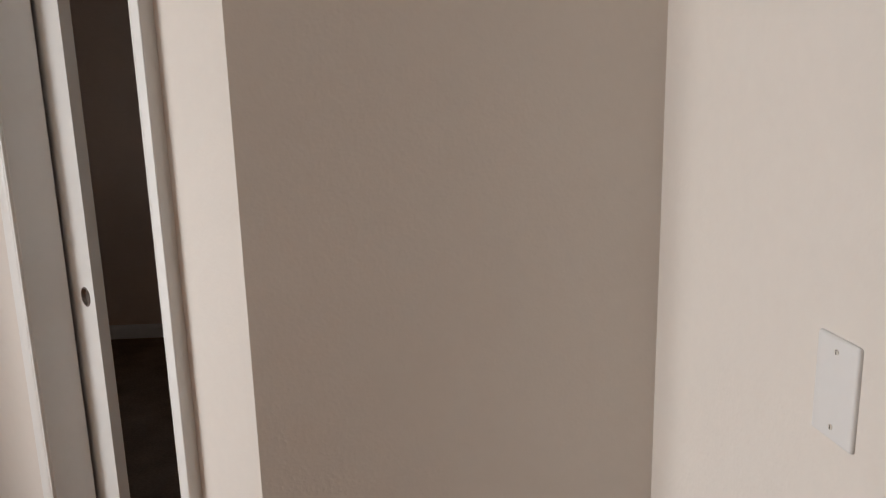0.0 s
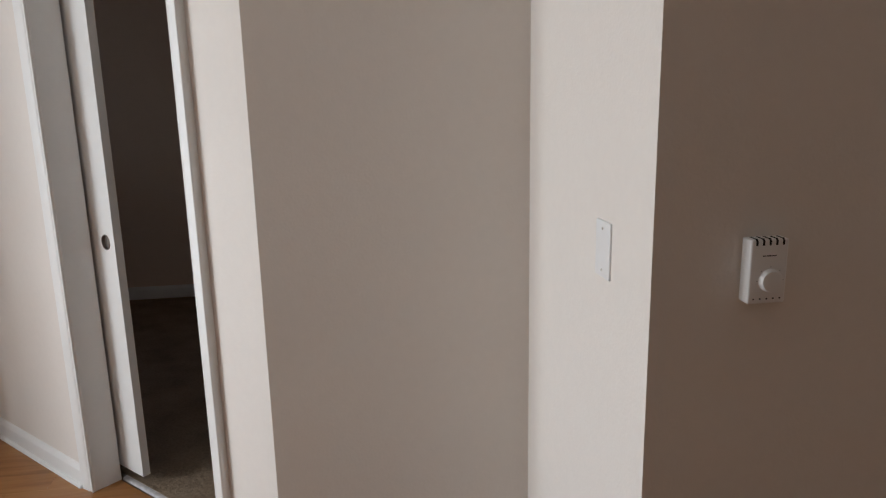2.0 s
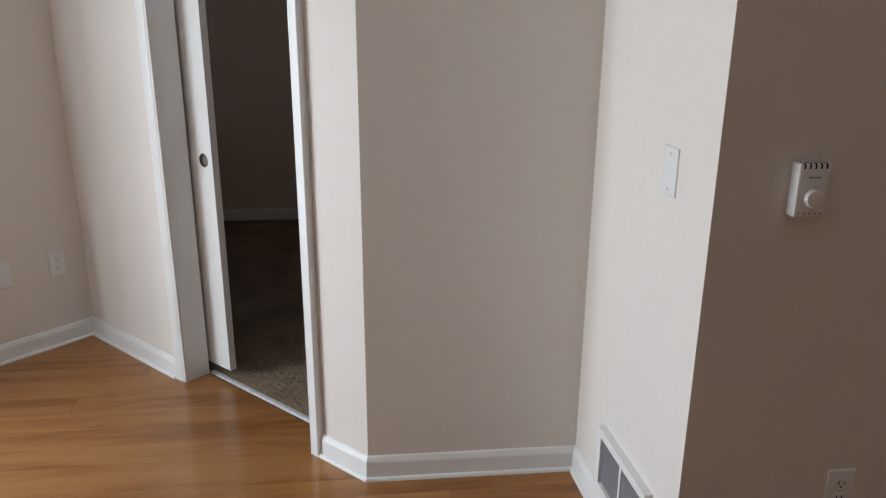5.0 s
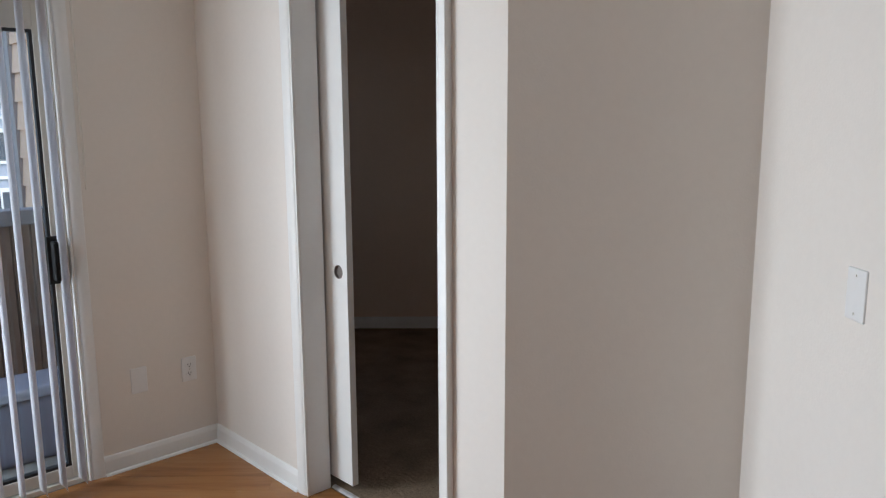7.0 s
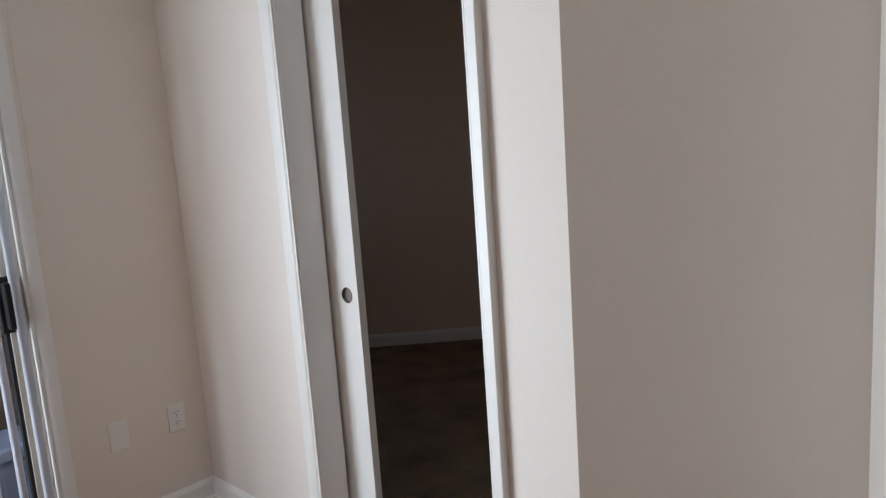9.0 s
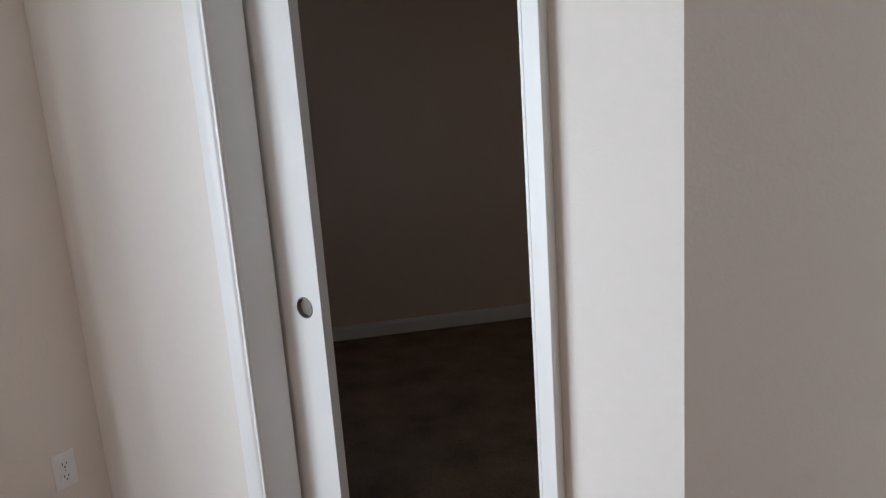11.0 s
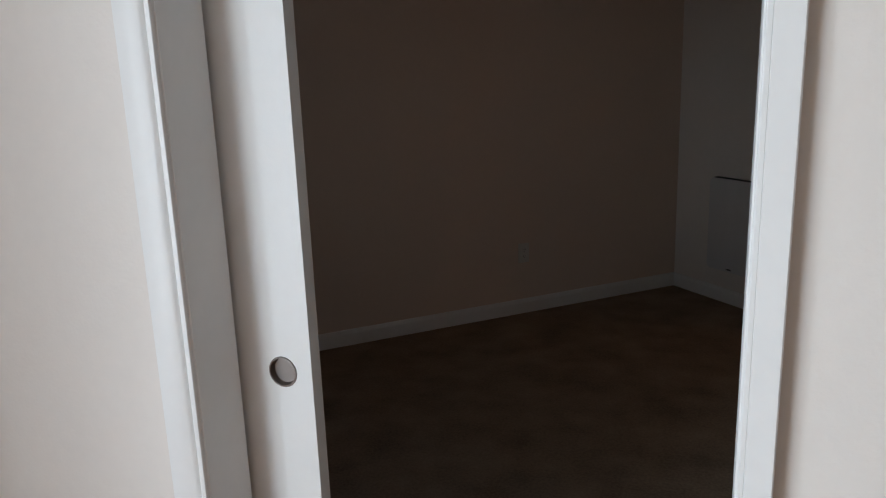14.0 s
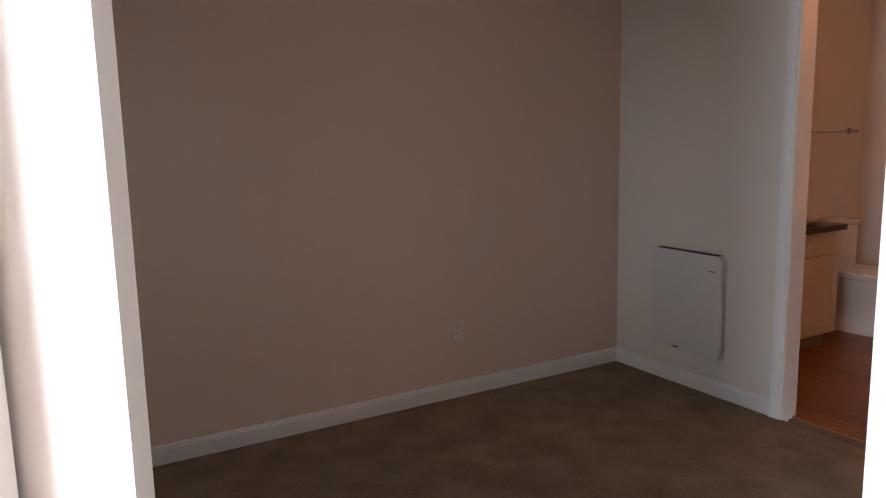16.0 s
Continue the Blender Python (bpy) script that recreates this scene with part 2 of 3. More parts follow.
LIVING = [Vector((X2 + 0.018, 0)), DA, AB, BC, C_END, Vector((7.9, C_END.y - (7.9 - C_END.x) * 0.972)), Vector((7.9, -6.0)), Vector((0, -6.0))]
back = offset_line(LIVING, WALL)
for i, nm in enumerate(("wall_door_right", "wall_alcove", "wall_vent", "wall_thermostat", "wall_hall", "wall_east", "wall_south")):
    bm = bmesh.new()
    prism(bm, [LIVING[i], LIVING[i + 1], back[i + 1], back[i]], -0.02, H)
    # unseen hall, east and south walls: tan dims and warms their bounce light
    structure(nm, bm, WARM_PAINT if i > 3 else PAINT, "smooth cream painted plaster wall", "wall")
bm = bmesh.new()
box(bm, -0.16, 0, -0.02, X1 - 0.018, WALL, H)
box(bm, X1 - 0.018, 0, 2.068, X2 + 0.018, WALL, H)
structure("wall_door_left", bm, PAINT, "smooth cream painted wall beside the pocket doorway", "wall")
SY0, SY1, SZ = -2.95, -0.60, 2.03       # the balcony opening
for nm, y0, y1, z0 in (("wall_balcony_pier", SY1, 0, -0.02), ("wall_balcony", -6.7, SY0, -0.02), ("wall_balcony_lintel", SY0, SY1, SZ)):
    bm = bmesh.new()
    box(bm, -0.16, y0, z0, 0, y1, H)
    structure(nm, bm, PAINT, "cream painted outer wall beside the balcony opening", "wall")
# bedroom
F_END = Vector((-1.6, FG.y - (FG.x + 1.6) * FD.y / FD.x))
G_W = 1.135
G_E = 1.86
wide = 3.13
bm = bmesh.new()
prism(bm, [F_END, F_END - GD * 0.1, FG - GD * 0.1 + FD * 0.1, FG + FD * 0.1, FG], -0.02, H)
structure("wall_bedroom_far", bm, WARM_PAINT, "long plain cream bedroom wall", "wall")
bm = bmesh.new()
box(bm, 0, 0, -0.02, G_W - 0.018, 0.1, H, BATH)
box(bm, G_W - 0.018, 0, 2.068, G_E + 0.018, 0.1, H, BATH)
box(bm, G_E + 0.018, 0, -0.02, wide + 0.02, 0.1, H, BATH)
structure("wall_bathroom", bm, PAINT, "cream bedroom wall with the open bathroom doorway", "wall")
bm = bmesh.new()
box(bm, wide, -2.42, -0.02, wide + 0.1, 0, H, BATH)
structure("wall_bedroom_side", bm, WARM_PAINT, "plain cream bedroom side wall", "wall")
# end wall out of view; its opening is added for the daylight lamp
bm = bmesh.new()
box(bm, -1.7, WALL, -0.02, -1.6, 0.25, H)
box(bm, -1.7, 1.05, -0.02, -1.6, F_END.y + 0.1, H)
box(bm, -1.7, 0.25, -0.02, -1.6, 1.05, 0.9)
box(bm, -1.7, 0.25, 2.0, -1.6, 1.05, H)
structure("wall_bedroom_end", bm, WARM_PAINT, "short plain cream bedroom end wall", "wall")
for nm, x0, y0, x1, y1 in (("wall_vanity", -0.05, 0.1, 0.04, 2.45), ("wall_toilet_end", 0.04, 2.35, 2.6, 2.45), ("wall_bathroom_side", 2.5, 0.1, 2.6, 2.35)):
    bm = bmesh.new()
    box(bm, x0, y0, -0.02, x1, y1, H, BATH)
    structure(nm, bm, PAINT, "warm lit cream bathroom wall", "wall")
bm = bmesh.new()
prism(bm, [(-2.7, -0.15), (-0.2, -0.15), (-0.2, -6.8), (8.8, -6.8), (8.8, 6.4), (-2.7, 6.4)], H, H + 0.15)
structure("ceiling", bm, CEIL, "plain white ceiling", "ceiling")

# ---- trim ----
BASE = [(0, 0), (0.014, 0), (0.014, 0.062), (0.013, 0.068), (0.010, 0.072), (0.008, 0.078), (0.005, 0.083), (0, 0.085)]
SHOE = [(0.014, 0), (0.025, 0), (0.0245, 0.005), (0.022, 0.009), (0.018, 0.0115), (0.014, 0.012)]


def baseboard(a, b, out, m0=0.0, m1=0.0, profile=BASE, shoe=True, z=0.0):
    bm = bmesh.new()
    extrude_profile(bm, [(o, u + z) for o, u in profile], a, b, out, m0, m1)
    ob = structure("baseboard", bm, TRIM, "white painted moulded baseboard along the floor", "baseboard", smooth=True)
    if shoe:
        bm = bmesh.new()
        extrude_profile(bm, SHOE, a, b, out, m0, m1)
        part("shoe_moulding", bm, TRIM, ob, smooth=True)


T8 = math.tan(radians(22.5))
CASE_W = 0.064
baseboard(Vector((0, -0.536)), Vector((0, 0)), Vector((1, 0)), 0, -1)
baseboard(Vector((0, 0)), Vector((X1 - 0.002 - CASE_W, 0)), Vector((0, -1)), -1, 0)
baseboard(Vector((X2 + 0.002 + 0.0395, 0)), DA, Vector((0, -1)), 0, T8)
A_OUT = Vector((FD.y, -FD.x))
baseboard(DA, AB, Vector(((AB - DA).normalized().y, -(AB - DA).normalized().x)), T8, -1)
baseboard(AB, BC, B_OUT, -1, 1)
baseboard(BC, C_END, C_OUT, 1, -1)
baseboard(Vector((7.9, -6.0)), Vector((0, -6.0)), Vector((0, 1)), -1, -1)
baseboard(Vector((0, -6.0)), Vector((0, SY0 - 0.064)), Vector((1, 0)), -1, 0)
baseboard(FG, F_END, GD, -1, 0, shoe=False, z=0.012)
baseboard(FG, FG + GD * (G_W - 0.002 - CASE_W), -FD, -1, 0, shoe=False, z=0.012)

CASE = [(0, 0), (0.0, 0.007), (0.002, 0.010), (0.008, 0.011), (0.0105, 0.0075), (0.013, 0.0065), (0.0155, 0.010), (0.02, 0.0125), (0.058, 0.0170), (0.062, 0.0160), (0.064, 0.013), (0.064, 0.0)]

CASE_SQUARE = [(0, 0), (0, 0.0245), (0.0015, 0.026), (0.0065, 0.026), (0.0072, 0.0252), (0.0079, 0.026), (0.0375, 0.0265), (0.0395, 0.0245), (0.0395, 0)]


def casing_leg(name, parent, m, height, flip, lab="", profile=CASE):
    """An upright casing. In m: x away from the opening, y out of the wall, z up."""
    bm = bmesh.new()
    pts = [(x * flip, -y) for x, y in profile]
    if flip > 0:
        pts = pts[::-1]
    prism(bm, pts, 0, height, m)
    bmesh.ops.recalc_face_normals(bm, faces=bm.faces)
    return part(name, bm, TRIM, parent, lab, smooth=True)


def doorway(name, m, width, height, depth, label, z0=0.0):
    """A lined and cased opening; m: x along the wall from the left jamb, y into the wall."""
    t = thing(name, m, label, "door frame", kind="structure")
    for x0, x1 in ((-0.018, 0), (width, width + 0.018)):
        bm = bmesh.new()
        box(bm, x0, -0.003, z0, x1, depth + (0.005 if x0 < 0 else 0.003), height + 0.018)
        bevel(bm, 0.0015, 1)
        part("jamb", bm, TRIM, t)
    bm = bmesh.new()
    box(bm, 0, -0.003, height, width, depth + 0.003, height + 0.018)
    part("head_jamb", bm, TRIM, t)
    for y, s in ((0, 1), (depth, -1)):
        k = Matrix.Translation((0, y, 0)) @ Matrix.Diagonal((1, s, 1, 1))
        if s < 0 and name == "door_1":
            continue
        casing_leg("casing", t, k @ Matrix.Translation((-0.002, 0, z0)), height + 0.006 - z0 + CASE_W, -1)
        casing_leg("casing", t, k @ Matrix.Translation((width + 0.002, 0, z0)), height + 0.006 - z0 + CASE_W, 1, profile=CASE_SQUARE)
        bm = bmesh.new()
        box(bm, -0.006, -0.015, height + 0.006, width + 0.006, 0, height + 0.006 + CASE_W, k)
        bmesh.ops.recalc_face_normals(bm, faces=bm.faces)
        part("head_casing", bm, TRIM, t)
    return t


doorway("door_1", pose(X1, 0, 0), X2 - X1, 2.05, WALL, "white cased opening between living room and bedroom")
doorway("door_2", BATH @ pose(G_W, 0, 0), G_E - G_W, 2.05, 0.1, "white cased doorway into the bathroom", 0.0)

# ---- sliding door behind the partition ----
door = thing("sliding_door", pose(0, 0.116, 0), "white flush sliding door slid mostly open behind the wall", "door")
XD, PX, PZ, TH = 0.914, 0.858, 0.929, 0.029
bm = bmesh.new()
q, R = 0.036, 0.0235
x0, x1, z0, z1 = XD - 0.86, XD, 0.05, 2.04
SEG = 32
hole, rim = [], []
for i in range(SEG):
    a = 2 * math.pi * i / SEG
    c, s = math.cos(a), math.sin(a)
    hole.append(bm.verts.new((PX + R * c, 0, PZ + R * s)))
    k = q / max(abs(c), abs(s))
    rim.append(bm.verts.new((PX + k * c, 0, PZ + k * s)))
for i in range(SEG):
    bm.faces.new((rim[i], rim[(i + 1) % SEG], hole[(i + 1) % SEG], hole[i]))
for ax, az, bx, bz in ((x0, z0, PX - q, z1), (PX + q, z0, x1, z1), (PX - q, z0, PX + q, PZ - q), (PX - q, PZ + q, PX + q, z1)):
    bm.faces.new([bm.verts.new(v) for v in ((ax, 0, az), (bx, 0, az), (bx, 0, bz), (ax, 0, bz))])
inner = [bm.verts.new((v.co.x, 0.012, v.co.z)) for v in hole]
for i in range(SEG):
    bm.faces.new((hole[i], hole[(i + 1) % SEG], inner[(i + 1) % SEG], inner[i]))
c8 = [bm.verts.new(v) for v in ((x0, 0, z0), (x1, 0, z0), (x1, 0, z1), (x0, 0, z1), (x0, TH, z0), (x1, TH, z0), (x1, TH, z1), (x0, TH, z1))]
for f in ((4, 5, 6, 7), (0, 1, 5, 4), (1, 2, 6, 5), (2, 3, 7, 6), (3, 0, 4, 7)):
    bm.faces.new([c8[i] for i in f])
bmesh.ops.recalc_face_normals(bm, faces=bm.faces)
part("leaf", bm, DOOR, door)
bm = bmesh.new()
lathe(bm, [(0.0001, 0.008), (0.0215, 0.008), (0.0225, 0.007), (0.0232, 0.0), (0.0235, -0.0016), (0.0245, -0.0024), (0.026, -0.0022), (0.0272, -0.0008), (0.0275, 0.0)], 40,
      pose(PX, 0, PZ, -90))
bmesh.ops.recalc_face_normals(bm, faces=bm.faces)
part("finger_pull", bm, STEEL, door, "round recessed nickel finger pull", smooth=True)
bm = bmesh.new()
box(bm, -0.02, 0.112, 2.055, X2 + 0.1, 0.15, 2.10)
structure("door_track", bm, VINYL, "plain track over the sliding door", "door track")

# threshold strip
bm = bmesh.new()
extrude_profile(bm, [(0, 0), (0.022, 0), (0.02, 0.004), (0.015, 0.0075), (0.006, 0.0085), (0, 0.008)], Vector((X1, 0.128)), Vector((X2, 0.128)), Vector((0, -1)))
structure("threshold_strip", bm, STRIP, "pale metal carpet strip in the doorway", "threshold", smooth=True)


# ---- wall fittings ----
def rounded_plate(bm, w, h, d, r=0.004):
    """A cover plate on the plane y = 0 that stands d out towards -y, with sloped edges."""
    rings = []
    for y, k in ((0, 0), (-d * 0.5, 0), (-d * 0.9, 0.0015), (-d, 0.0035)):
        ring = []
        for cx, cz, a0 in ((1, 1, 0), (-1, 1, 90), (-1, -1, 180), (1, -1, 270)):
            for i in range(4):
                a = radians(a0 + i * 30)
                ring.append(bm.verts.new((cx * (w / 2 - r) + (r - k) * math.cos(a), y, cz * (h / 2 - r) + (r - k) * math.sin(a))))
        rings.append(ring)
    n = len(rings[0])
    for a, b in zip(rings, rings[1:]):
        for i in range(n):
            bm.faces.new((a[i], a[(i + 1) % n], b[(i + 1) % n], b[i]))
    bm.faces.new(rings[-1])
    bm.faces.new(rings[0][::-1])
    bmesh.ops.recalc_face_normals(bm, faces=bm.faces)


def screw(parent, x, z, d):
    bm = bmesh.new()
    cylinder(bm, 0.0032, 0.0012, pose(x, -d - 0.0004, z, 90), 12)
    ob = part("screw", bm, IVORY, parent)
    bm = bmesh.new()
    box(bm, x - 0.0005, -d - 0.0014, z - 0.0026, x + 0.0005, -d - 0.0008, z + 0.0026)
    part("screw_slot", bm, SLOT, ob)


def blank_plate(m, label, screws=True):
    t = thing("blank_plate", m, label, "wall plate", "blank wall plates")
    bm = bmesh.new()
    rounded_plate(bm, 0.072, 0.115, 0.0045)
    part("plate", bm, PLASTIC, t, smooth=True)
    if screws:
        screw(t, 0, 0.042, 0.0045)
        screw(t, 0, -0.042, 0.0045)
    return t


def outlet(m, label, mat=PLASTIC):
    t = thing("power_outlet", m, label, "outlet", "wall outlets")
    bm = bmesh.new()
    rounded_plate(bm, 0.07, 0.114, 0.006)
    part("plate", bm, mat, t, smooth=True)
    for z in (0.0195, -0.0195):
        bm = bmesh.new()
        pts = [(0.0172 * math.cos(2 * math.pi * i / 24), max(-0.0135, min(0.0135, 0.0172 * math.sin(2 * math.pi * i / 24)))) for i in range(24)]
        prism(bm, pts, 0, 0.0018, pose(0, -0.006, z, 90))
        bmesh.ops.recalc_face_normals(bm, faces=bm.faces)
        face = part("receptacle", bm, mat, t)
        for x, hgt in ((-0.0064, 0.0085), (0.0064, 0.007)):
            bm = bmesh.new()
            box(bm, x - 0.0012, -0.0083, z + 0.002 - hgt / 2 + 0.001, x + 0.0012, -0.0075, z + 0.002 + hgt / 2 + 0.001)
            part("slot", bm, SLOT, face)
        bm = bmesh.new()
        cylinder(bm, 0.0026, 0.001, pose(0, -0.0079, z - 0.0075, 90), 12)
        part("ground_hole", bm, SLOT, face)
    screw(t, 0, 0, 0.006)
    return t


blank_plate(on_wall(AB + B_DIR * 0.506, B_OUT, 1.133), "white blank switch plate with two screws on the wall")
blank_plate(on_wall(Vector((0, -0.359)), Vector((1, 0)), 0.389), "white blank cover plate low on the wall", False)
outlet(on_wall(Vector((0, -0.128)), Vector((1, 0)), 0.387), "white double power outlet near the room corner")
outlet(on_wall(BC + FD * 0.405, C_OUT, 0.383), "white double power outlet on the shaded wall")
outlet(on_wall(FG - FD * 1.13, GD, 0.373), "cream double power outlet on the bedroom wall", IVORY)


def thermostat(m):
    t = thing("thermostat", m, "white dial thermostat with vent slots on the wall", "thermostat")
    w, h, d = 0.069, 0.113, 0.035
    bm = bmesh.new()
    box(bm, -w / 2 + 0.004, -0.006, -h / 2 + 0.004, w / 2 - 0.004, 0, h / 2 - 0.004)
    part("back_plate", bm, IVORY, t)
    bm = bmesh.new()
    box(bm, -w / 2, -d, -h / 2, w / 2, -0.004, h / 2)
    bmesh.ops.bevel(bm, geom=[e for e in bm.edges], offset=0.004, segments=3, affect="EDGES", profile=0.5)
    part("cover", bm, PLASTIC, t, smooth=True)
    for i in range(5):
        x = -0.024 + i * 0.012
        bm = bmesh.new()
        box(bm, x - 0.0018, -d - 0.0005, h / 2 - 0.0105, x + 0.0018, -d + 0.002, h / 2 - 0.0038)
        box(bm, x - 0.0018, -0.0035, -0.0012, x + 0.0018, 0.0035, 0.0004, pose(0, -d + 0.0012, h / 2 - 0.0012, 45))
        box(bm, x - 0.0018, -d + 0.0038, h / 2 - 0.002, x + 0.0018, -0.012, h / 2 + 0.0005)
        part("vent_slot", bm, SLOT, t)
        bm = bmesh.new()
        cylinder(bm, 0.0016, 0.001, pose(x, -d - 0.0002, -h / 2 + 0.009, 90), 10)
        part("vent_hole", bm, SLOT, t)
    for x0, x1 in ((-0.0125, -0.006), (-0.005, 0.0035), (0.0045, 0.0125)):
        bm = bmesh.new()
        box(bm, x0, -d - 0.0005, 0.0270, x1, -d + 0.001, 0.0288)
        part("maker_mark", bm, SLOT, t)
    bm = bmesh.new()
    lathe(bm, [(0.0205, 0), (0.0205, 0.002), (0.0195, 0.003), (0.0188, 0.0075), (0.0178, 0.0092), (0.016, 0.0096), (0.0001, 0.0096)], 40, pose(0.004, -d, -0.0155, 90))
    bmesh.ops.recalc_face_normals(bm, faces=bm.faces)
    part("dial", bm, PLASTIC, t, smooth=True)
    for a in (180, 135, 90, 45, 0):
        bm = bmesh.new()
        box(bm, 0.0225, -d - 0.0004, -0.0006, 0.0250, -d + 0.001, 0.0006, pose(0.004, 0, -0.0155, 0, -a))
        part("dial_mark", bm, GREY_METAL, t)
    return t


thermostat(on_wall(BC + FD * 0.193, C_OUT, 1.139))


def return_grille(m, w, h):
    t = thing("air_grille", m, "white framed return-air grille above the baseboard", "air vent")
    d, b = 0.022, 0.026
    bm = bmesh.new()
    for x0, z0, x1, z1 in ((0, 0, w, b), (0, h - b, w, h), (0, b, b, h - b), (w - b, b, w, h - b)):
        box(bm, x0, -d, z0, x1, 0, z1)
    part("frame", bm, TRIM, t)
    bm = bmesh.new()
    box(bm, w / 2 - 0.006, -d + 0.004, b, w / 2 + 0.006, -0.004, h - b)
    part("mullion", bm, TRIM, t)
    bm = bmesh.new()
    box(bm, b, -0.004, b, w - b, -0.001, h - b)
    part("duct_backing", bm, GREY_METAL, t)
    for x0, x1 in ((b, w / 2 - 0.006), (w / 2 + 0.006, w - b)):
        n = 24
        for i in range(n):
            z = b + (h - 2 * b) * (i + 0.5) / n
            bm = bmesh.new()
            box(bm, x0, -0.0055, -0.0006, x1, 0.0055, 0.0006, pose(0, -0.0105, z, -38))
            part("slat", bm, GREY_METAL, t)
    return t


return_grille(on_wall(AB + B_DIR * 0.242, B_OUT, 0.1), 0.343, 0.205)


# ---- balcony door ----
sl = thing("balcony_door", pose(0, 0, 0), "white vinyl sliding glass balcony door, closed", "glass door", kind="structure")
bm = bmesh.new()
for y0, z0, y1, z1 in ((SY1 - 0.022, 0, SY1, SZ), (SY0, 0, SY0 + 0.022, SZ), (SY0 + 0.022, SZ - 0.03, SY1 - 0.022, SZ), (SY0 + 0.022, 0, SY1 - 0.022, 0.022)):
    box(bm, -0.13, y0, z0, -0.004, y1, z1)
bevel(bm, 0.002, 1)
part("outer_frame", bm, VINYL, sl)
MID = (SY0 + SY1) / 2


def sash(x, ya, yb, lab):
    s = 0.052
    za, zb = 0.026, SZ - 0.034
    bm = bmesh.new()
    for y0, z0, y1, z1 in ((ya, za, ya + s, zb), (yb - s * 0.6, za, yb, zb), (ya + s, zb - 0.13, yb - s * 0.6, zb), (ya + s, za, yb - s * 0.6, za + 0.052)):
        box(bm, x - 0.018, y0, z0, x + 0.018, y1, z1)
    bevel(bm, 0.003, 2)
    f = part("sash", bm, VINYL, sl, lab)
    ia, ib, ja, jb = ya + s, yb - s * 0.6, za + 0.052, zb - 0.13
    bm = bmesh.new()
    g = 0.012
    for y0, z0, y1, z1 in ((ia, ja, ia + g, jb), (ib - g, ja, ib, jb), (ia + g, jb - g, ib - g, jb), (ia + g, ja, ib - g, ja + g)):
        box(bm, x - 0.013, y0, z0, x + 0.013, y1, z1)
    part("gasket", bm, GASKET, f)
    bm = bmesh.new()
    box(bm, x - 0.003, ia + g, ja + g, x + 0.003, ib - g, jb - g)
    p = part("pane", bm, GLASS, f)
    p.visible_shadow = False
    return f


right = sash(-0.04, MID - 0.03, SY1 - 0.024, "sliding glass panel")
sash(-0.088, SY0 + 0.024, MID + 0.03, "fixed glass panel")
bm = bmesh.new()
box(bm, -0.022, -0.682, 0.868, 0.0, -0.620, 1.062)
bevel(bm, 0.006, 3)
h = part("handle", bm, BLACK, sl, "black pull handle with a latch", smooth=True)
bm = bmesh.new()
box(bm, 0.0, -0.668, 0.885, 0.042, -0.634, 1.045)
bevel(bm, 0.007, 3)
part("grip", bm, BLACK, h, smooth=True)
bm = bmesh.new()
box(bm, -0.021, -0.702, 0.92, -0.010, -0.680, 1.01)
bevel(bm, 0.003, 2)
part("latch", bm, BLACK, h)
mL = Matrix(((0, -1, 0, 0), (1, 0, 0, 0), (0, 0, 1, 0), (0, 0, 0, 1)))
casing_leg("casing", sl, Matrix.Translation((0, SY1, 0)) @ mL, SZ + 0.06, 1)
casing_leg("casing", sl, Matrix.Translation((0, SY0, 0)) @ mL, SZ + 0.06, -1)
bm = bmesh.new()
box(bm, 0, SY0, SZ, 0.016, SY1, SZ + 0.06)
part("head_casing", bm, TRIM, sl)

# vertical blind
vb = thing("vertical_blind", pose(0, 0, 0), "white vertical blind with turned-open vanes before the balcony door", "blind")
bm = bmesh.new()
box(bm, 0.055, -3.03, 2.1, 0.1, -0.52, 2.14)
bevel(bm, 0.004, 2)
part("headrail", bm, VANE, vb)
for y in (-2.8, -1.75, -0.7):
    bm = bmesh.new()
    box(bm, 0.0, y - 0.012, 2.115, 0.06, y + 0.012, 2.15)
    part("bracket", bm, VANE, vb)


def vane_mesh():
    bm = bmesh.new()
    n = 8
    cols = []
    for i in range(n + 1):
        u = i / n * 2 - 1
        bend = 0.003 * (1 - u * u)
        cols.append([bm.verts.new((0.0445 * u, bend + k, z)) for k in (0, 0.0012) for z in (0, 2.06)])
    for a, b in zip(cols, cols[1:]):
        bm.faces.new((a[0], b[0], b[1], a[1]))
        bm.faces.new((a[3], b[3], b[2], a[2]))
        bm.faces.new((a[2], b[2], b[0], a[0]))
        bm.faces.new((a[1], b[1], b[3], a[3]))
    bm.faces.new((cols[0][0], cols[0][1], cols[0][3], cols[0][2]))
    bm.faces.new((cols[-1][2], cols[-1][3], cols[-1][1], cols[-1][0]))
    bmesh.ops.recalc_face_normals(bm, faces=bm.faces)
    return mesh_of("vane", bm, VANE, True)


vm = vane_mesh()
for i in range(7):
    v = new("vane", vm)
    v.parent = vb
    v.matrix_world = pose(0.078, -0.648 - i * 0.0757, 0.04 + random.uniform(-0.002, 0.004), 0, 0, 3 + random.uniform(-1.5, 1.5))
bm = bmesh.new()
cylinder(bm, 0.004, 0.86, pose(0.1, -0.546, 1.68), 10)
part("wand", bm, IVORY, vb, "thin hanging wand", smooth=True)

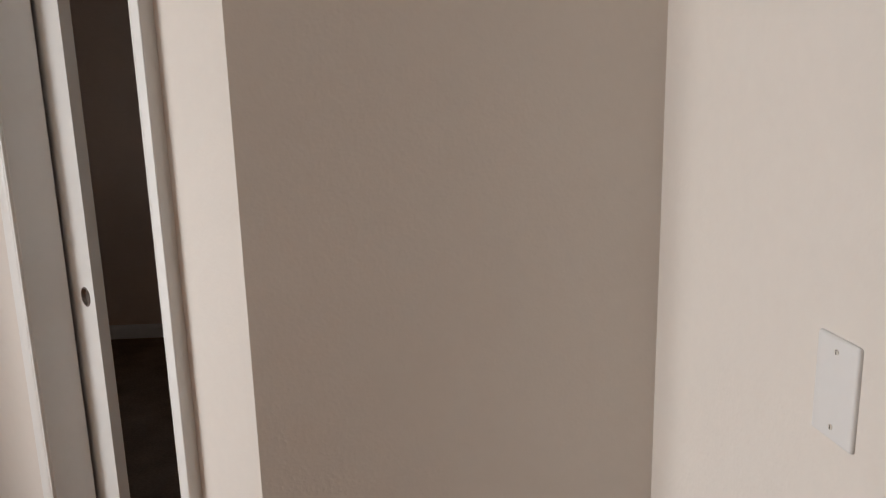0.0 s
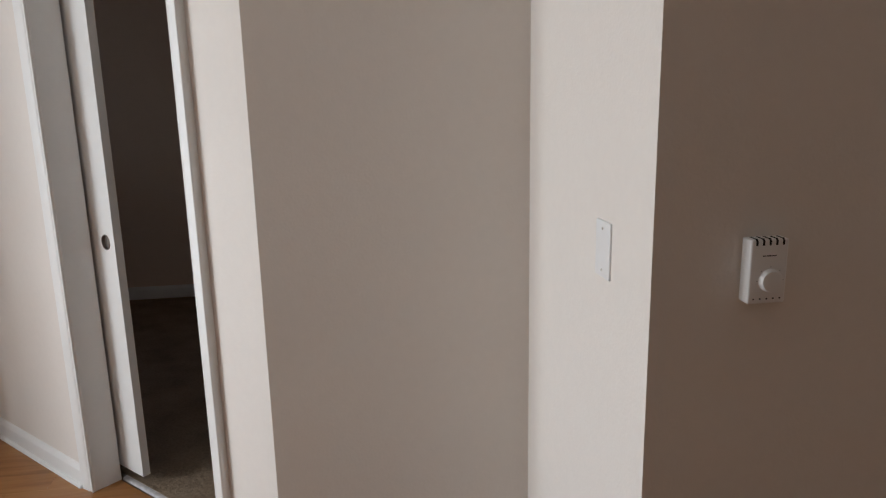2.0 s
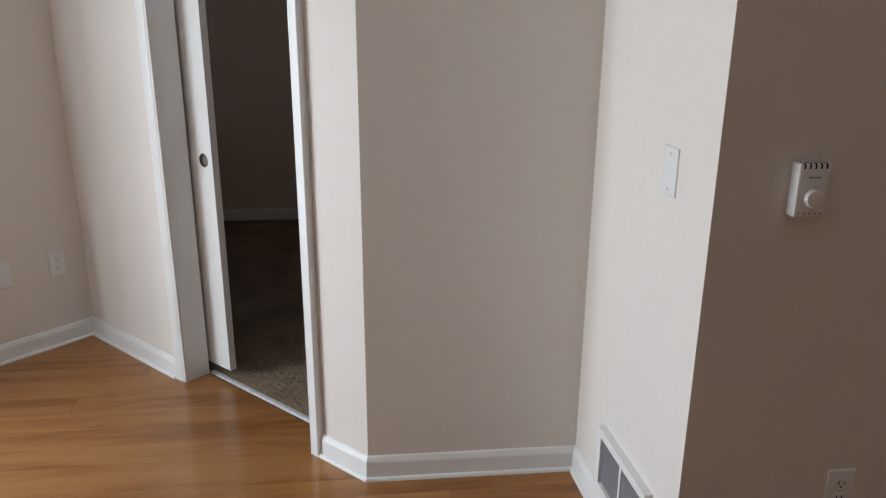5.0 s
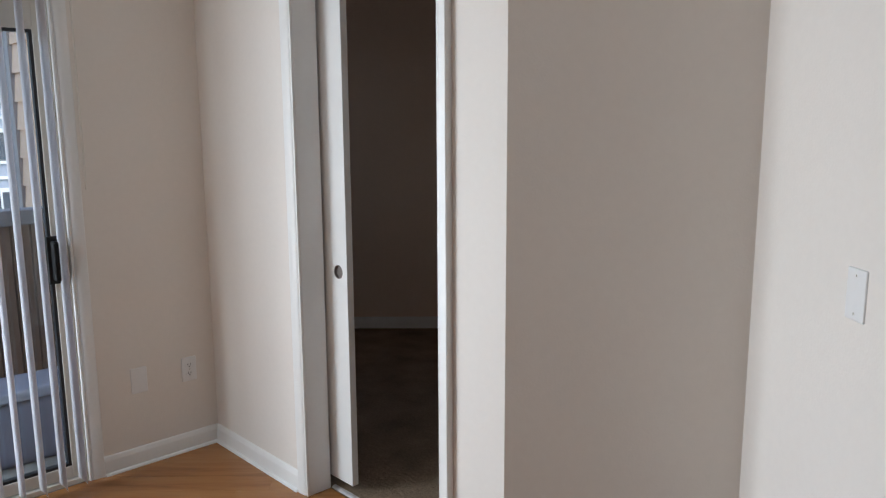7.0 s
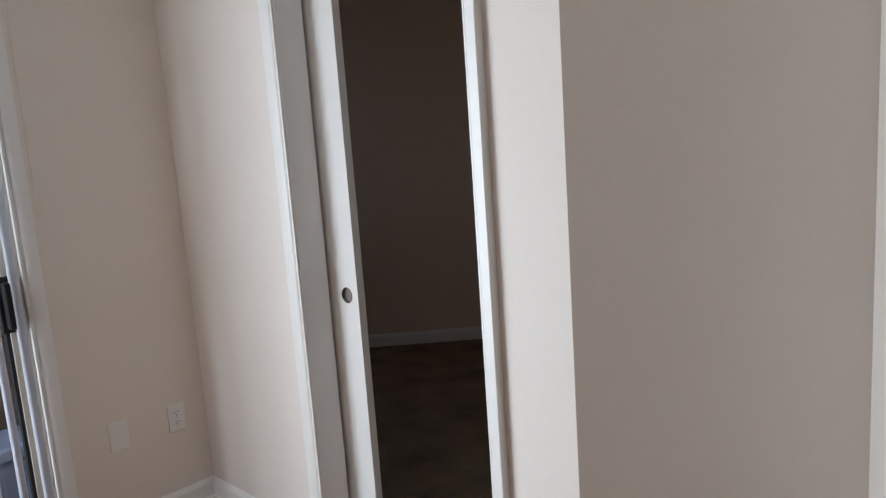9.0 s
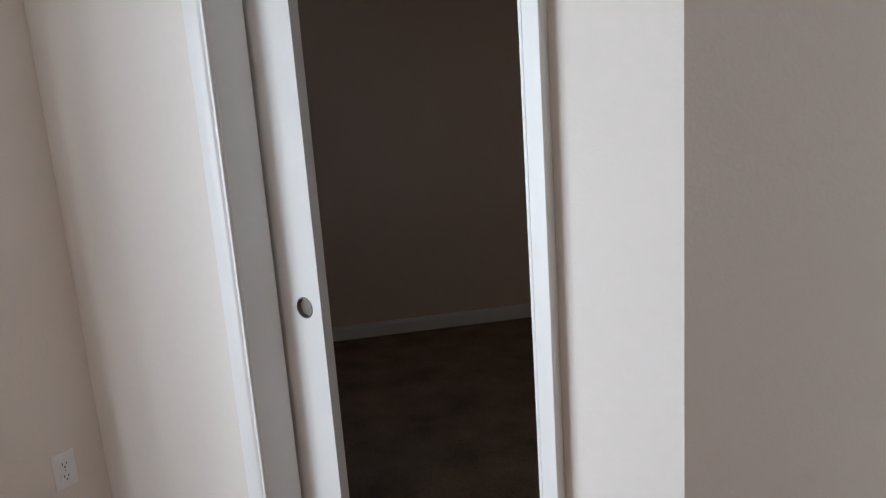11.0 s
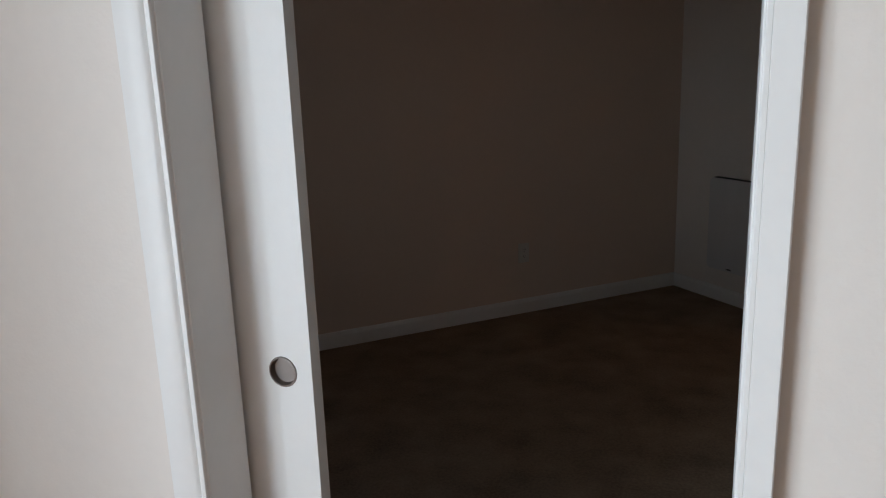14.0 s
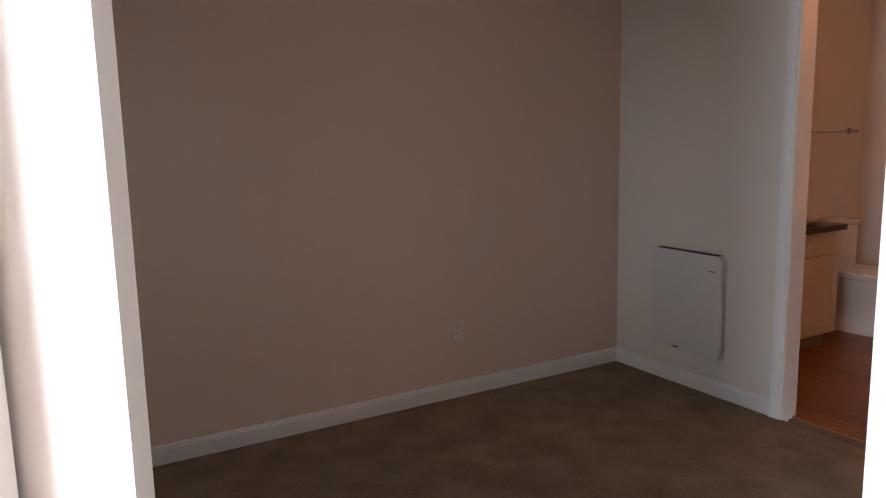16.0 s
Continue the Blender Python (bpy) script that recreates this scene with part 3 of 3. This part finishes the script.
# ---- balcony and outside ----
bm = bmesh.new()
box(bm, -1.6, -6.7, -0.2, -0.16, -0.16, -0.03)
structure("balcony_floor", bm, CONCRETE, "grey concrete balcony slab", "balcony floor")
par = thing("balcony_parapet", pose(-1.42, 0, 0), "brown boarded balcony parapet with a grey cap", "parapet")
bm = bmesh.new()
box(bm, -0.07, -6.7, 0.955, 0.07, -0.165, 1.04)
bevel(bm, 0.008, 2)
part("cap", bm, CAP, par, "grey metal rail cap")
bm = bmesh.new()
box(bm, -0.03, -0.09, -0.03, 0.03, 0, 0.955)
pbm = mesh_of("board", bm, PARAPET)
for i in range(44):
    b = new("board", pbm)
    b.parent = par
    b.matrix_world = pose(-1.42 + (0.006 if i % 2 else 0), -0.175 - i * 0.1, 0)

chest = thing("balcony_storage_box", pose(-0.55, -1.0, -0.03), "narrow blue-grey resin storage box on the balcony", "storage box")
bm = bmesh.new()
box(bm, -0.13, -0.72, 0, 0.13, 0.66, 0.30)
bevel(bm, 0.03, 3)
part("body", bm, BOX, chest, smooth=True)
bm = bmesh.new()
box(bm, -0.14, -0.73, 0.302, 0.14, 0.67, 0.355)
bevel(bm, 0.024, 4)
part("lid", bm, BOX_LID, chest, "glossy lid, coloured paler for the light on its top", smooth=True)

wing = thing("siding_wall", pose(0, 0, 0), "peach lap-sided side wall of the building", "siding", kind="structure")
bm = bmesh.new()
box(bm, -2.46, -0.075, -6.5, -0.161, WALL, 5.4)
part("sheathing", bm, CORNER, wing)
bm = bmesh.new()
box(bm, -2.58, -0.115, -6.5, -2.46, WALL, 5.4)
part("corner_board", bm, CORNER, wing, "taupe corner board")
bm = bmesh.new()
prism(bm, [(0.0, -0.08), (0.03, -0.08), (0.012, 0.11), (0.0, 0.11)], -2.46, -0.165, Matrix(((0, 0, 1, 0), (-1, 0, 0, 0), (0, 1, 0, 0), (0, 0, 0, 1))))
bmesh.ops.recalc_face_normals(bm, faces=bm.faces)
sm = mesh_of("lap_board", bm, SIDING)
for i in range(31):
    b = new("lap_board", sm)
    b.parent = wing
    b.matrix_world = pose(0, -0.0755, -0.5 + i * 0.186)

bm = bmesh.new()
bmesh.ops.create_grid(bm, x_segments=2, y_segments=2, size=900)
structure("ground", bm, GROUND, "dark asphalt ground far below", "ground").location.z = -6.5

fac = thing("apartment_building", pose(-37, 0, -6.5), "pale blue-grey apartment building with white-framed windows", "building")
bm = bmesh.new()
box(bm, -10, -26, 0, 0, 14, 17)
part("wall", bm, FACADE, fac)
bm = bmesh.new()
box(bm, -10.4, -26.4, 17, 0.5, 14.4, 17.4)
part("roof", bm, ROOF, fac)
bm = bmesh.new()
box(bm, 0, -0.8, -0.66, 0.04, 0.8, 0.66)
wp = mesh_of("pane", bm, PANE)
bm = bmesh.new()
for y0, z0, y1, z1 in ((-0.92, 0.66, 0.92, 0.86), (-0.92, -0.8, 0.92, -0.66), (-0.92, -0.66, -0.8, 0.66), (0.8, -0.66, 0.92, 0.66), (-0.04, -0.66, 0.04, 0.66)):
    box(bm, 0, y0, z0, 0.09, y1, z1)
wf = mesh_of("window", bm, FACADE_TRIM)
for k in range(6):
    bm = bmesh.new()
    box(bm, 0, -26, 2.62 + k * 2.8, 0.06, 14, 2.76 + k * 2.8)
    part("band", bm, FACADE_TRIM, fac)
    for j in range(13):
        w = new("window", wf)
        w.parent = fac
        w.location = (0.01, -24 + j * 2.9, 1.35 + k * 2.8)
        p = new("pane", wp)
        p.parent = w

# ---- bedroom heater ----
def panel_heater(m):
    t = thing("panel_heater", m, "slim white wall panel heater above the baseboard", "heater")
    w, h, r = 0.46, 0.545, 0.03

    def slab(bm, y0, y1, ww, hh, rr):
        pts = []
        for cx, cz, a0 in ((1, 1, 0), (-1, 1, 90), (-1, -1, 180), (1, -1, 270)):
            for i in range(6):
                a = radians(a0 + i * 18)
                pts.append((cx * (ww / 2 - rr) + rr * math.cos(a), cz * (hh / 2 - rr) + rr * math.sin(a)))
        prism(bm, pts, y0, y1, pose(0, 0, 0, 90))
        bmesh.ops.recalc_face_normals(bm, faces=bm.faces)
    bm = bmesh.new()
    slab(bm, 0.016, 0.044, w, h, r)
    bevel(bm, 0.003, 2)
    part("panel", bm, HEATER, t, smooth=True)
    for x in (-0.17, 0.17):
        for z in (-0.2, 0.2):
            bm = bmesh.new()
            cylinder(bm, 0.012, 0.016, pose(x, -0.008, z, 90), 16)
            part("spacer", bm, PLASTIC, t)
    bm = bmesh.new()
    box(bm, 0.155, -0.0455, h / 2 - 0.084, 0.195, -0.0435, h / 2 - 0.080)
    part("switch_mark", bm, SLOT, t)
    bm = bmesh.new()
    box(bm, -0.07, -0.0455, -h / 2 + 0.012, -0.035, -0.0435, -h / 2 + 0.02)
    part("maker_mark", bm, SLOT, t)
    # solid dark strip: the shade in the gap along the top, as colour
    bm = bmesh.new()
    box(bm, -0.2, -0.042, h / 2 - 0.001, 0.2, -0.008, h / 2 + 0.003)
    part("top_gap_shade", bm, SLOT, t, "dark strip for the shaded gap along the top")
    return t


panel_heater(on_wall(FG + GD * 0.553, -FD, 0.485))

# ---- bathroom ----
van = thing("vanity_cabinet", BATH @ pose(0.045, 0.5, 0.012), "white bathroom vanity cabinet with a shaker door", "cabinet")
L = 0.80
bm = bmesh.new()
box(bm, 0, 0, 0.1, 0.5, L, 0.75)
part("body", bm, CABINET, van)
bm = bmesh.new()
box(bm, 0, 0.02, 0, 0.45, L - 0.02, 0.1)
part("toe_kick", bm, CORNER, van)
for y0, y1 in ((0.01, L / 2 - 0.002), (L / 2 + 0.002, L - 0.01)):
    bm = bmesh.new()
    box(bm, 0.5, y0, 0.11, 0.518, y1, 0.595)
    bevel(bm, 0.003, 1)
    dr = part("door", bm, CABINET, van)
    bm = bmesh.new()
    for a, b, c, d in ((y0, 0.11, y0 + 0.055, 0.595), (y1 - 0.055, 0.11, y1, 0.595), (y0 + 0.055, 0.54, y1 - 0.055, 0.595), (y0 + 0.055, 0.11, y1 - 0.055, 0.165)):
        box(bm, 0.518, a, b, 0.524, c, d)
    part("rail", bm, CABINET, dr)
bm = bmesh.new()
box(bm, 0.5, 0.01, 0.603, 0.518, L - 0.01, 0.745)
bevel(bm, 0.003, 1)
part("drawer_front", bm, CABINET, van)
ct = thing("stone_countertop", BATH @ pose(0.045, 0.48, 0.762), "dark stone vanity top", "countertop")
bm = bmesh.new()
box(bm, 0, 0, 0, 0.55, 0.84, 0.035)
bevel(bm, 0.005, 2)
part("slab", bm, COUNTER, ct)
bm = bmesh.new()
lathe(bm, [(0.1, 0.0), (0.135, 0.008), (0.148, 0.024), (0.15, 0.03), (0.142, 0.032), (0.125, 0.02), (0.08, 0.01), (0.001, 0.008)], 40)
bmesh.ops.recalc_face_normals(bm, faces=bm.faces)
sk = part("sink_basin", bm, PORCELAIN, smooth=True)
sk.matrix_world = BATH @ pose(0.37, 1.12, 0.797)
tagged(sk, "white round basin standing on the dark vanity top", "sink")


def toilet(m):
    """x out from the wall, y across, z up."""
    t = thing("toilet", m, "white porcelain toilet with closed lid", "toilet")

    def oval(bm, rings, seg=36):
        prev = None
        for cx, rx, ry, z in rings:
            ring = [bm.verts.new((cx + rx * math.cos(2 * math.pi * i / seg), ry * math.sin(2 * math.pi * i / seg), z)) for i in range(seg)]
            if prev:
                for i in range(seg):
                    bm.faces.new((prev[i], prev[(i + 1) % seg], ring[(i + 1) % seg], ring[i]))
            else:
                bm.faces.new(ring[::-1])
            prev = ring
        bm.faces.new(prev)
    bm = bmesh.new()
    oval(bm, [(0.36, 0.25, 0.115, 0), (0.36, 0.25, 0.115, 0.02), (0.36, 0.22, 0.1, 0.05), (0.37, 0.21, 0.095, 0.16), (0.4, 0.24, 0.13, 0.24), (0.43, 0.27, 0.175, 0.33), (0.43, 0.275, 0.185, 0.38)])
    part("bowl", bm, PORCELAIN, t, smooth=True)
    bm = bmesh.new()
    oval(bm, [(0.43, 0.275, 0.185, 0.382), (0.43, 0.285, 0.192, 0.39), (0.43, 0.285, 0.192, 0.4), (0.43, 0.275, 0.182, 0.405)])
    part("seat", bm, PLASTIC, t, smooth=True)
    bm = bmesh.new()
    oval(bm, [(0.43, 0.275, 0.185, 0.406), (0.43, 0.283, 0.19, 0.412), (0.43, 0.27, 0.18, 0.424), (0.43, 0.2, 0.13, 0.43)])
    part("lid", bm, PLASTIC, t, smooth=True)
    bm = bmesh.new()
    box(bm, 0.005, -0.245, 0.38, 0.19, 0.245, 0.69)
    bevel(bm, 0.025, 4)
    tank = part("tank", bm, PORCELAIN, t, smooth=True)
    bm = bmesh.new()
    box(bm, 0.0, -0.255, 0.692, 0.2, 0.255, 0.73)
    bevel(bm, 0.01, 3)
    part("tank_lid", bm, PORCELAIN, tank, smooth=True)
    return t


toilet(BATH @ pose(0.045, 1.80, 0.012))
bar = thing("towel_bar", BATH @ pose(0.04, 1.62, 1.345), "thin metal towel bar on the bathroom wall", "towel bar")
bm = bmesh.new()
cylinder(bm, 0.006, 0.56, pose(0.06, 0.28, 0, 90), 16)
part("rod", bm, GREY_METAL, bar, smooth=True)
for y in (0.02, 0.54):
    bm = bmesh.new()
    cylinder(bm, 0.02, 0.012, pose(0.006, y, 0, 0, 90), 20)
    cylinder(bm, 0.009, 0.06, pose(0.036, y, 0, 0, 90), 16)
    part("post", bm, STEEL, bar, smooth=True)
lamp("bathroom_light", "POINT", BATH @ pose(1.9, 0.8, 2.0), 1.0, (1, 0.36, 0.09), 0.12)

# ---- floors: boards are pieces of their own ----
def clip(poly, n, d):
    """Keeps the side n . p <= d of a convex polygon."""
    res = []
    for i, p in enumerate(poly):
        q = poly[(i + 1) % len(poly)]
        a, b = n.dot(p) - d, n.dot(q) - d
        if a <= 0:
            res.append(p)
        if a * b < 0:
            res.append(p + (q - p) * (a / (a - b)))
    return res


def area(poly):
    return abs(sum(p.x * q.y - p.y * q.x for p, q in zip(poly, poly[1:] + poly[:1]))) / 2


def board(poly, origin, turn, z, mat, parent):
    """A floor board whose own x axis runs along the grain."""
    inv = Matrix.Rotation(-turn, 2)
    pts = [inv @ (p - origin) for p in poly]
    bm = bmesh.new()
    c = sum(pts, Vector((0, 0))) / len(pts)
    low = [bm.verts.new((p.x, p.y, -0.008)) for p in pts]
    mid = [bm.verts.new((p.x, p.y, -0.0007)) for p in pts]
    top = []
    for p in pts:
        k = c - p
        top.append(bm.verts.new((p.x + math.copysign(min(0.0009, abs(k.x) / 2), k.x), p.y + math.copysign(min(0.0009, abs(k.y) / 2), k.y), 0)))
    n = len(pts)
    bm.faces.new(top)
    for i in range(n):
        bm.faces.new((low[i], low[(i + 1) % n], mid[(i + 1) % n], mid[i]))
        bm.faces.new((mid[i], mid[(i + 1) % n], top[(i + 1) % n], top[i]))
    bmesh.ops.recalc_face_normals(bm, faces=bm.faces)
    ob = new("plank", mesh_of("plank", bm, mat))
    ob.parent = parent
    ob.matrix_world = pose(origin.x, origin.y, z, 0, 0, math.degrees(turn))


bm = bmesh.new()
prism(bm, [(0, -6.0), (7.9, -6.0), (7.9, 0.1), (4.7, 1.95), (2.9, 0.1), (0, 0.094)], -0.05, -0.0075)
floor = structure("floor", bm, JOINT, "honey-coloured laminate plank floor with a soft sheen", "floor")
turn = math.atan2(FD.y, FD.x)
NA = Vector((FD.y, -FD.x))
aA, aB = NA.dot(DA), NA.dot(BC)
zones = [[(NA, aA), (Vector((0, 1)), 0.1)], [(-NA, -aA), (NA, aB), (-B_OUT, (-B_OUT).dot(AB))], [(-NA, -aB), (FD, FD.dot(C_END))]]
room = [(Vector((-1, 0)), 0.0), (Vector((0, -1)), 6.0), (Vector((1, 0)), 7.9)]
PW, PL = 0.128, 1.29
random.seed(4)
far_boards = []
inv_turn = Matrix.Rotation(-turn, 2)
for i in range(-8, 90):
    shift = random.uniform(0, PL)
    a0 = i * PW
    for j in range(-9, 6):
        b0 = j * PL + shift
        quad = [NA * a + FD * b for a, b in ((a0, b0), (a0, b0 + PL), (a0 + PW, b0 + PL), (a0 + PW, b0))]
        for zone in zones:
            poly = quad
            for n, d in zone + room:
                poly = clip(poly, n, d) if len(poly) > 2 else []
            if len(poly) > 2 and area(poly) > 0.0015:
                mid = sum(poly, Vector((0, 0))) / len(poly)
                if (mid - Vector((1.9, -0.9))).length < 2.9:
                    board(poly, quad[0], turn, 0, PLANK, floor)
                else:
                    far_boards.append(poly)
far_mesh = bmesh.new()
for poly in far_boards:
    c = sum(poly, Vector((0, 0))) / len(poly)
    prism(far_mesh, [inv_turn @ (c + (p - c) * 0.999) for p in poly[::-1]], -0.008, 0)
bmesh.ops.recalc_face_normals(far_mesh, faces=far_mesh.faces)
rest = part("far_planks", far_mesh, PLANK, floor)
rest.matrix_world = pose(0, 0, 0, 0, 0, math.degrees(turn))
tagged(rest, kind="stuff")

bm = bmesh.new()
box(bm, 0.03, 0.075, -0.05, 2.52, 2.36, 0.003, BATH)
bf = structure("bathroom_floor", bm, JOINT, "reddish brown wood-look bathroom floor", "floor")
gt = math.atan2(GD.y, GD.x)
bo = Vector((BATH.translation.x, BATH.translation.y))
for i in range(16):
    s = random.uniform(0, 1)
    for j in range(-1, 3):
        y0, x0 = 0.078 + i * 0.145, max(0.04, j * 1.0 + s)
        x1 = min(2.5, j * 1.0 + s + 1.0)
        if x1 - x0 > 0.05:
            board([bo + GD * u + FD * v for u, v in ((x0, y0), (x1, y0), (x1, y0 + 0.1445), (x0, y0 + 0.1445))], bo + GD * x0 + FD * y0, gt, 0.012, BATH_PLANK, bf)

# carpet
bm = bmesh.new()
side = [Vector((-1.6, 0.126)), Vector((DA.x - 0.08, 0.126)), FG + GD * wide - FD * 2.42, FG + GD * wide, FG, F_END]
prism(bm, [side[0], side[1], FG + GD * wide - FD * 2.3, side[3], side[4], side[5]], -0.05, 0.01)
carpet = structure("carpet", bm, CARPET, "brown cut-pile bedroom carpet", "carpet")
NX, NY = 200, 210
px, py = np.meshgrid(np.linspace(0.3, 1.74, NX), np.linspace(0.127, 1.65, NY))
vs = []
for x, y in zip(px.ravel(), py.ravel()):
    fade = min(1, (1.65 - y) / 0.5, (x - 0.3) / 0.2)
    z = 0.5 + 0.8 * noise.noise((x * 75, y * 75, 1)) + 0.8 * noise.noise((x * 160, y * 160, 5)) + 0.6 * noise.noise((x * 17, y * 17, 9))
    vs.append((x, y, 0.0085 + fade * (0.002 + 0.005 * max(0, z))))
k = np.arange(NX * NY).reshape(NY, NX)
quads = np.stack([k[:-1, :-1], k[:-1, 1:], k[1:, 1:], k[1:, :-1]], -1).reshape(-1, 4)
me = bpy.data.meshes.new("carpet_pile")
me.from_pydata(vs, [], quads.tolist())
me.polygons.foreach_set("use_smooth", [True] * len(me.polygons))
me.materials.append(CARPET)
pile = tagged(new("carpet_pile", me), "short brown tufts of carpet pile by the doorway", kind="stuff")
pile.parent = carpet
